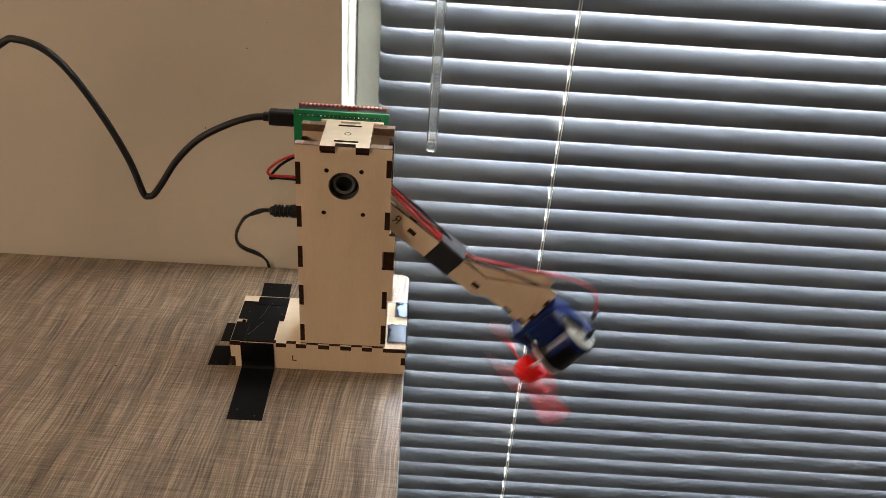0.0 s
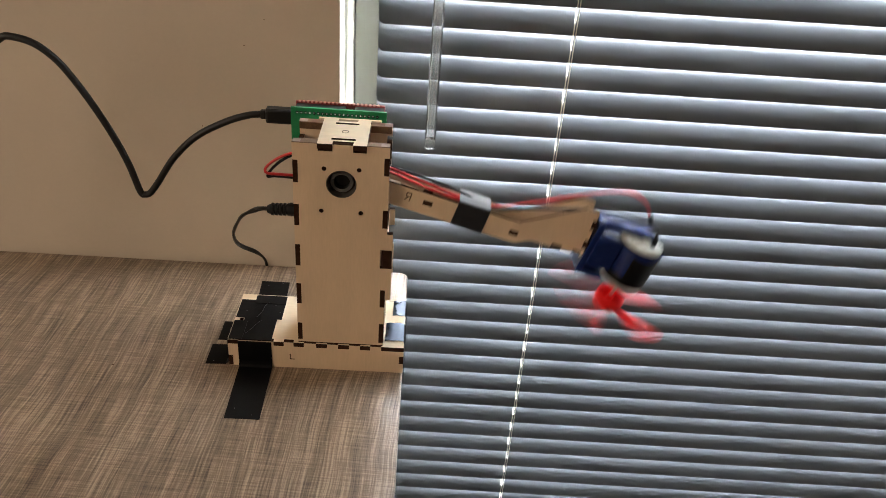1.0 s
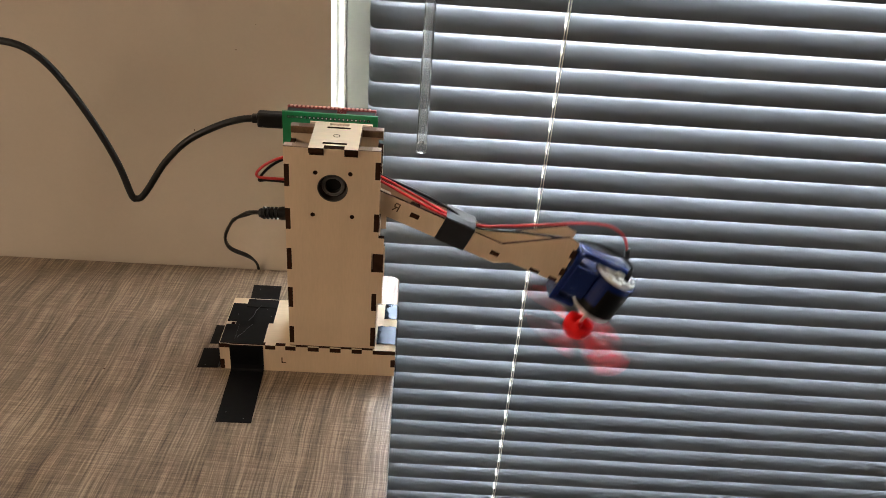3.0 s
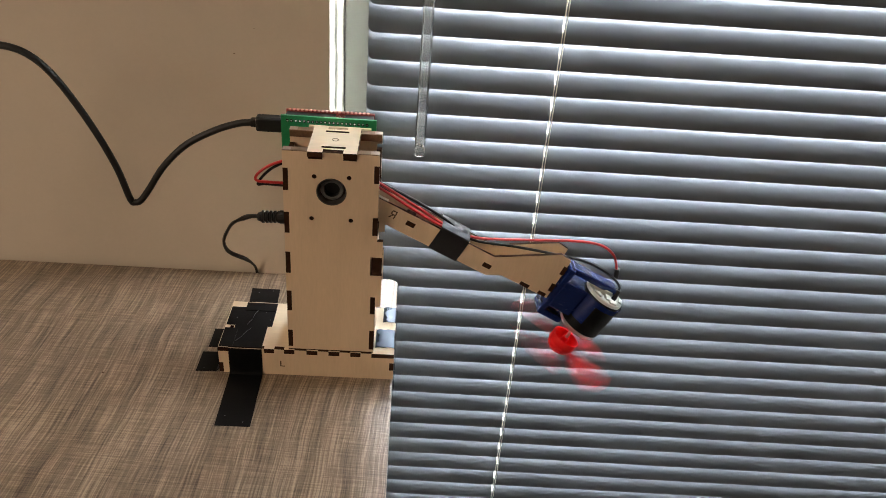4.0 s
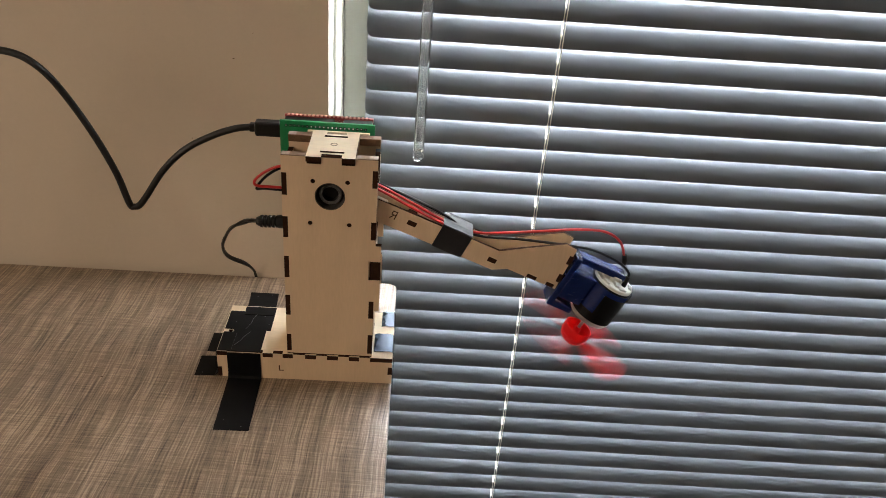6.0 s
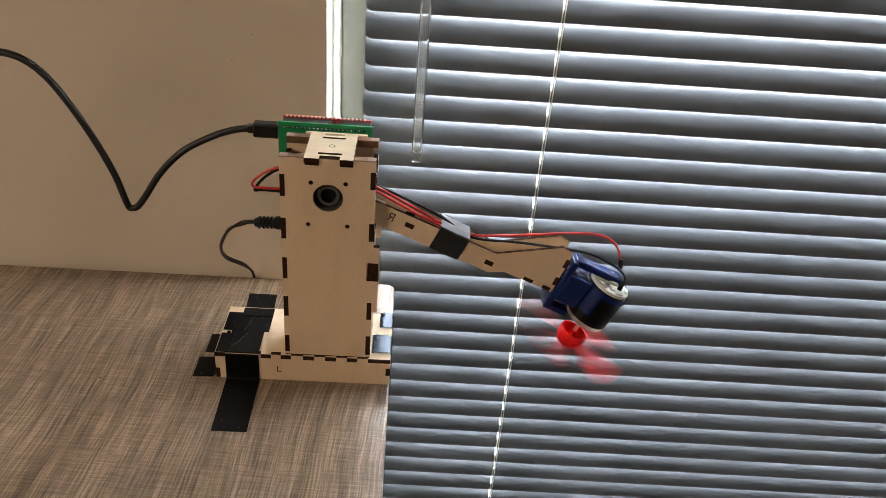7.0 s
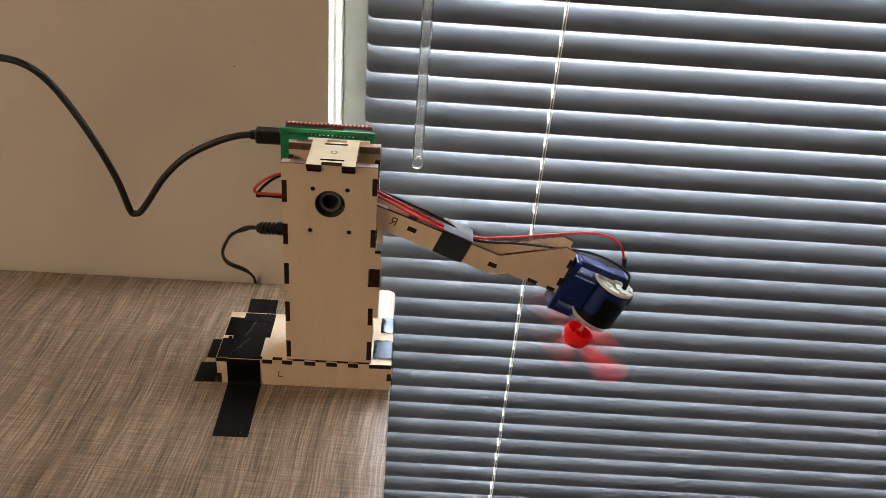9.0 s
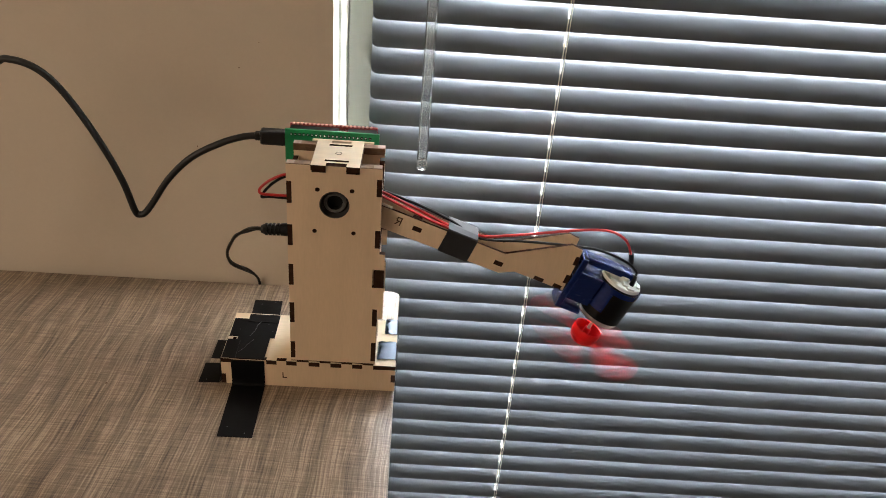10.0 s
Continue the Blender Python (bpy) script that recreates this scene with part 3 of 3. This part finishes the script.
def blade_mesh():
    """A four-bladed airscrew with a cupped hub; its axis is the local z."""
    bm = bmesh.new()
    lathe([(8.9, 5.4), (9.4, 5.6), (9.5, 3), (9.2, -0.5), (8.2, -3.6), (6, -5.6), (3, -6.6), (0, -6.8)], Matrix(), bm=bm, sides=32)
    lathe([(8.9, 5.4), (8.6, 3), (8.1, -0.5), (6.8, -2.6), (0, -3)], Matrix(), bm=bm, sides=32)
    lathe([(0, 5.4), (2.2, 5.4), (2.2, -3), (0, -3)], Matrix(), bm=bm, sides=14)
    for side in (0, math.pi / 2, math.pi, 1.5 * math.pi):
        rows = []
        for i in range(9):
            s = i / 8
            r = 8 + s * 33
            chord = 7.4 * (0.45 + 0.6 * math.sin(math.pi * min(1, 0.12 + s * 0.75))) * (1 if s < 0.9 else 0.72)
            tw = radians(32 - 7 * s)
            ring = []
            for c, h in ((-0.5, 0), (-0.2, 0.9), (0.2, 0.8), (0.5, 0), (0.2, -0.5), (-0.2, -0.5)):
                x, y, z = r, c * chord * math.cos(tw) - h * math.sin(tw) * 0.8, c * chord * math.sin(tw) + h * math.cos(tw)
                ring.append(bm.verts.new(Matrix.Rotation(side, 3, "Z") @ Vector((x, y, z - 1)) * MM))
            rows.append(ring)
        for a, b in zip(rows, rows[1:]):
            for k in range(6):
                bm.faces.new((a[k], a[(k + 1) % 6], b[(k + 1) % 6], b[k]))
        bm.faces.new(rows[0])
        bm.faces.new(rows[-1])
    return bm


def swing_arm():
    arm = part("swing_arm", plate(OUT, [], 7, 9.2, "y"), [PLY, BURNT], stand, "bent birch plywood arm carrying a motor")
    arm.location = AXLE
    part("rear_plate", plate(OUT, [], 20.8, 23, "y"), [PLY, BURNT], arm)
    for x, z, w, h, a in SLOTS:
        m = Matrix.Translation(Vector((x, 15, z)) * MM) @ Euler((0, radians(-a), 0)).to_matrix().to_4x4()
        bm = box(-w / 2, w / 2, -8.15, 8.15, -h / 2, h / 2)
        bmesh.ops.transform(bm, verts=bm.verts, matrix=m)
        part("spacer", bm, BURNT, arm)
    letter = [(0, 0, 0, 1), (0, 1, -0.5, 1), (-0.5, 1, -0.58, 0.75), (-0.58, 0.75, -0.5, 0.5), (-0.5, 0.5, 0, 0.5), (-0.25, 0.5, -0.6, 0)]
    ca, sa = math.cos(radians(-20)), math.sin(radians(-20))
    part("letter", text_bars([(x, z - 0.5, x2, z2 - 0.5) for x, z, x2, z2 in letter], 1.2, 0, 4.8, 0.75,
                             lambda u, v: (38.4 + u * ca - v * sa, 6.94, -12.6 + u * sa + v * ca)), ENGRAVED, arm, "engraved letter R, mirrored")
    # tape wound round both plates and the wires
    loop = [(0, -15.5, 6.6), (0, -15.5, 23.5), (0, 0.6, 23.5), (0, 2.2, 20), (0, 1.6, 12), (0, 0.6, 7.2), (0, -0.4, 6.6), (0, -8, 6.5), (0, -15.5, 6.6)]
    wrap = bmesh.new()
    ring = []
    for s in (0, 19.6):
        row = []
        for _, h, y in loop[:-1]:
            b = Vector((67.8 + s * 0.934, y, -16.2 - s * 0.358)) + Vector((0.358, 0, 0.934)) * h
            row.append(wrap.verts.new(b * MM))
        ring.append(row)
    for k in range(len(loop) - 1):
        j = (k + 1) % (len(loop) - 1)
        wrap.faces.new((ring[0][k], ring[0][j], ring[1][j], ring[1][k]))
    part("tape_wrap", wrap, TAPE_GLOSS, arm, "glossy black tape wrapped round the arm")
    wires = ((WIRE_RED, [(-6, 12, 16), (14, 12, 9.5), (28.8, 12, 3.2), (42.4, 12, -3.2), (56.2, 12, -10), (69.3, 12, -16.4), (87.2, 13, -22.5), (105, 13, -21.2), (125.2, 13, -18.1),
                         (148.9, 13, -14.4), (166.1, 13, -14.1), (177.1, 13, -20), (182.3, 13, -31), (183.5, 14, -38)]),
             (WIRE_RED, [(-6, 9.5, 14), (14, 9.5, 8.2), (29, 9.5, 1.7), (42.6, 9.5, -5), (56.3, 9.5, -11.6), (69.2, 9.5, -17)]),
             (WIRE_BLACK, [(-6, 15, 15), (14, 15, 8.5), (29.4, 15, 2.4), (49.1, 15, -5.0), (70, 15, -14.5), (87.5, 13, -24.2), (115.8, 13, -24.6), (140.3, 13, -25.6),
                           (161.7, 12.5, -27.4), (178.8, 12, -34), (186.6, 11.5, -40), (187.2, 11, -44), (185.2, 10.6, -52.5)]))
    for colour, pts in wires:
        part("wire", sweep(pts, 0.85, sides=8), colour, arm, smooth=True)
    part("wire_sleeve", sweep([(182.0, 13, -29), (182.8, 13.2, -32.5), (183.6, 14, -36)], 1.7, sides=10), BLACK, arm, smooth=True)
    part("wire_sleeve", sweep([(187.3, 11, -43), (186.2, 10.8, -48.5), (184.8, 10.6, -54)], 1.6, sides=10), BLACK, arm, smooth=True)
    part("white_label", ribbon([(27, 8.4, -2.2), (34, 8.4, -4.8)], (0, 1.2, 0), 0.4), TRIM, arm)
    # blue bracket and motor
    br = bmesh.new()
    box(-4, 0, -7.5, 8, -41.5, -4, bm=br, bevel=0.8)
    box(-1, 33, -3, 7, -8.2, -4, bm=br, bevel=0.9)
    box(-1, 13.5, -7.5, 2, -41.5, -37.5, bm=br, bevel=0.9)
    part("motor_bracket", in_motor(br), BLUE, arm, "blue plastic motor bracket")
    cup = bmesh.new()
    at = Matrix.Translation(Vector((28.6, 0, 0)) * MM)
    box(-1, 15, -8.5, 11.5, -33, -12.5, bm=cup, bevel=0.8)
    lathe([(13.6, -12.8), (14.6, -12.8), (14.7, -16.2), (13.6, -16.2)], at, bm=cup, sides=40)
    lathe([(13.95, -16), (13.95, -22)], at, bm=cup, sides=40)
    arc = [radians(150 + 8 * k) for k in range(13)]
    shell = [[cup.verts.new(at @ (Vector((q * math.cos(a), q * math.sin(a), h)) * MM)) for q, h in ((14.2, -15), (14.75, -15), (14.75, -31), (14.2, -31))] for a in arc]
    for a, c in zip(shell, shell[1:]):
        for k in range(4):
            cup.faces.new((a[k], a[(k + 1) % 4], c[(k + 1) % 4], c[k]))
    cup.faces.new(shell[0])
    cup.faces.new(shell[-1])
    part("motor_cradle", in_motor(cup), BLUE, arm, "blue plastic cradle round the motor")
    can = lathe([(0, -12), (13.4, -12), (13.7, -12.6), (14.15, -18), (14.15, -37), (13.7, -37.5)], at, sides=40)
    part("motor_can", in_motor(can), TAPE, arm, "black tape round the motor", smooth=True)
    low = lathe([(13.5, -37), (13.5, -39.6), (12.8, -40.6), (5, -40.8), (5, -42.4), (1.1, -42.6), (1.1, -58), (0, -58)], at, sides=40)
    part("motor_base", in_motor(low), STEEL, arm, smooth=True)
    cap = lathe([(13.2, -12.5), (13.2, -10.6), (12.7, -10), (9.2, -9.9), (9.0, -10.5), (4.6, -10.5), (4.4, -9.6), (4.2, -7.0), (3.6, -6.6), (1.2, -6.6), (1.1, -8), (0, -8)], at, sides=40)
    cap = part("motor_cap", in_motor(cap), WHITE_PLASTIC, arm, "white plastic motor end cap", smooth=True)
    for turn, reach, w, d, top in ((15, 10.8, 2.6, 1.2, -8.7), (75, 10.8, 2.6, 1.2, -8.7), (135, 10.8, 2.6, 1.2, -8.7), (195, 10.8, 2.6, 1.2, -8.7), (255, 10.8, 2.6, 1.2, -8.7),
                                   (315, 10.8, 2.6, 1.2, -8.7), (90, 6.8, 1.6, 2.8, -8.2), (180, 6.8, 2.0, 2.8, -8.6)):
        lug = box(-w, w, reach - d, reach + d, -10.6, top, bevel=0.3)
        bmesh.ops.transform(lug, verts=lug.verts, matrix=at @ Matrix.Rotation(radians(turn), 4, "Z"))
        part("lug", in_motor(lug), WHITE_PLASTIC, cap)
    part("shaft_end", in_motor(lathe([(0, -5.6), (1.0, -5.6), (1.0, -8), (0, -8)], at)), BLACK, arm)
    prop = part("propeller", blade_mesh(), RED_PLASTIC, arm, "red plastic propeller with cupped hub, spinning", smooth=True)
    return arm, prop


arm, propeller = swing_arm()

# ---- tape strips ----
GAP = 0.35


def tape(path, half, label, surface=TAPE):
    """Tape laid over a path, subdivided and very slightly uneven."""
    pts = [Vector(q) for q in path]
    fine = [pts[0]]
    for a, b in zip(pts, pts[1:]):
        n = max(1, int((b - a).length / 5))
        fine += [a.lerp(b, (i + 1) / n) for i in range(n)]
    ob = part("tape_strip", ribbon(fine, half, 0.25), surface, None, label, smooth=surface is FOIL)
    return tagged(ob, category="tape", group="strips of black tape")


Z = ZB + GAP
strips = []
strips.append(tape([(-43.2, -50, GAP), (-44, -3.4, GAP), (-44, -2.4, 1.6), (-44, FY - GAP, 4), (-44, FY - GAP, ZB - 1), (-44, FY + 0.6, Z), (-44, 22.5, Z)], (10.6, 0, 0), "black tape from desk over the base's front edge"))
strips.append(tape([(-76.5, 8, GAP), (-63.5, 8.5, GAP), (-61.4, 8.5, 3), (-61.4, 8.5, ZB - 1), (-60.4, 8.5, Z + 0.3), (-52, 8.5, Z + 0.3)], (0, -9.8, 0), "black tape holding the base's end to the desk"))
strips.append(tape([(-74, 33, GAP), (-63.5, 33, GAP), (-61.4, 32.5, 3), (-61.4, 32, ZB - 1), (-60.4, 32, Z), (-30.5, 31.5, Z)], (0, -10, 0), "black tape across the base's top, creased"))
strips.append(tape([(-47.5, 94, GAP), (-46, 62, GAP), (-42, 52, 10), (-41, 48.8, ZB - 1), (-40.8, 47, Z + 0.35), (-40.7, 38, Z + 0.35)], (-10.3, 0, 0), "black tape behind the base"))
strips.append(tape([(38.6, 14, Z), (41, 14, Z + 0.7), (44, 14, Z + 0.25), (46.5, 14, Z + 0.8), (50.4, 14, Z + 0.3), (51.6, 14, ZB - 2), (51.5, 14, 2), (51.6, 14, -14)], (0, 9.3, 0), "shiny grey tape folded over the base's end", FOIL))
strips.append(tape([(42.4, 40.5, Z), (45, 40.5, Z + 0.6), (47.5, 40.5, Z + 0.2), (50.4, 40.5, Z + 0.4), (51.6, 40.5, ZB - 2), (51.5, 40.5, 2), (51.6, 40.5, -14)], (0, 8.4, 0), "shiny grey tape folded over the base's end", FOIL))



def crease(strip, pts):
    part("crease", sweep(pts, 0.11, sides=5, steps=3), CREASE, strip)


crease(strips[2], [(-47, 22.5, Z + 0.25), (-44.5, 29, Z + 0.25), (-43.8, 35, Z + 0.25), (-41, 40.5, Z + 0.25)])
crease(strips[0], [(-51, 5, Z + 0.25), (-48, 10, Z + 0.25), (-46.5, 14, Z + 0.25), (-43.5, 19, Z + 0.25)])

for strip, x, y, z in ((strips[0], -49.5, -42, GAP), (strips[0], -38, -47, GAP), (strips[2], -37, 36, Z), (strips[2], -55, 29, Z), (strips[2], -33, 28, Z),
                       (strips[3], -42, 91, GAP), (strips[3], -52, 88, GAP), (strips[1], -72, 0.5, GAP)):
    part("dust_speck", box(x, x + 0.45, y, y + 0.6, z + 0.22, z + 0.32), CREASE, strip)

# small scuffs on the wall
for x, z, w, h in ((-66, 172, 1.2, 0.4), (-98, 112, 0.3, 1.6), (-52, 190, 0.8, 0.3)):
    ob = part("wall_scuff", box(x, x + w, WALL_Y - 0.15, WALL_Y + 0.2, z, z + h), ENGRAVED, None, "tiny dark scuff on the wall paint")
    tagged(ob, category="scuff", kind="structure")

ANGLES = [(0, -19), (0.1, -12.8), (0.2, -4.3), (0.3, 4.6), (0.4, 11), (0.5, 14.2), (0.6, 17.4), (0.7, 17.4), (0.8, 15), (0.9, 10.7), (1.0, 4.3), (1.1, -1.9),
          (1.2, -7.8), (1.3, -11.4), (1.4, -12), (1.5, -10.2), (1.6, -5.2), (1.7, 0.8), (1.8, 5.7), (1.9, 8.9), (2.0, 10.2), (2.1, 10.1), (2.2, 7.8), (2.3, 4.4),
          (2.4, 0.3), (2.5, -4.3), (2.6, -7.1), (2.7, -8.4), (2.8, -8), (2.95, -4.8), (3.15, 1.0), (3.35, 3.6), (3.5, 1.8), (3.65, -3), (3.8, -6.2), (3.9, -6.8), (4.0, -6.7), (4.2, -4.0),
          (4.4, -1.2), (4.5, -0.5), (4.6, -0.5), (4.8, -2.2), (5.0, -3.7), (5.1, -3.9), (5.3, -3.1), (5.5, -2.3), (5.7, -2.0), (6.2, -2.6), (6.8, -2.9), (7, -2.9),
          (7.5, -2.2), (8, -2.2), (8.5, -2.0), (9, -1.2), (9.5, -0.5), (10, 0)]


def motions():
    walk(arm, [(t, Matrix.Translation(AXLE) @ Matrix.Rotation(radians(-a), 4, "Y")) for t, a in ANGLES])
    seat = MOTOR @ Matrix.Translation(Vector((28.6, 0, -57)) * MM)
    walk(propeller, [(i / FPS, seat @ Matrix.Rotation(radians(84 * i - 48), 4, "Z")) for i in range(10 * FPS + 1)])


motions()
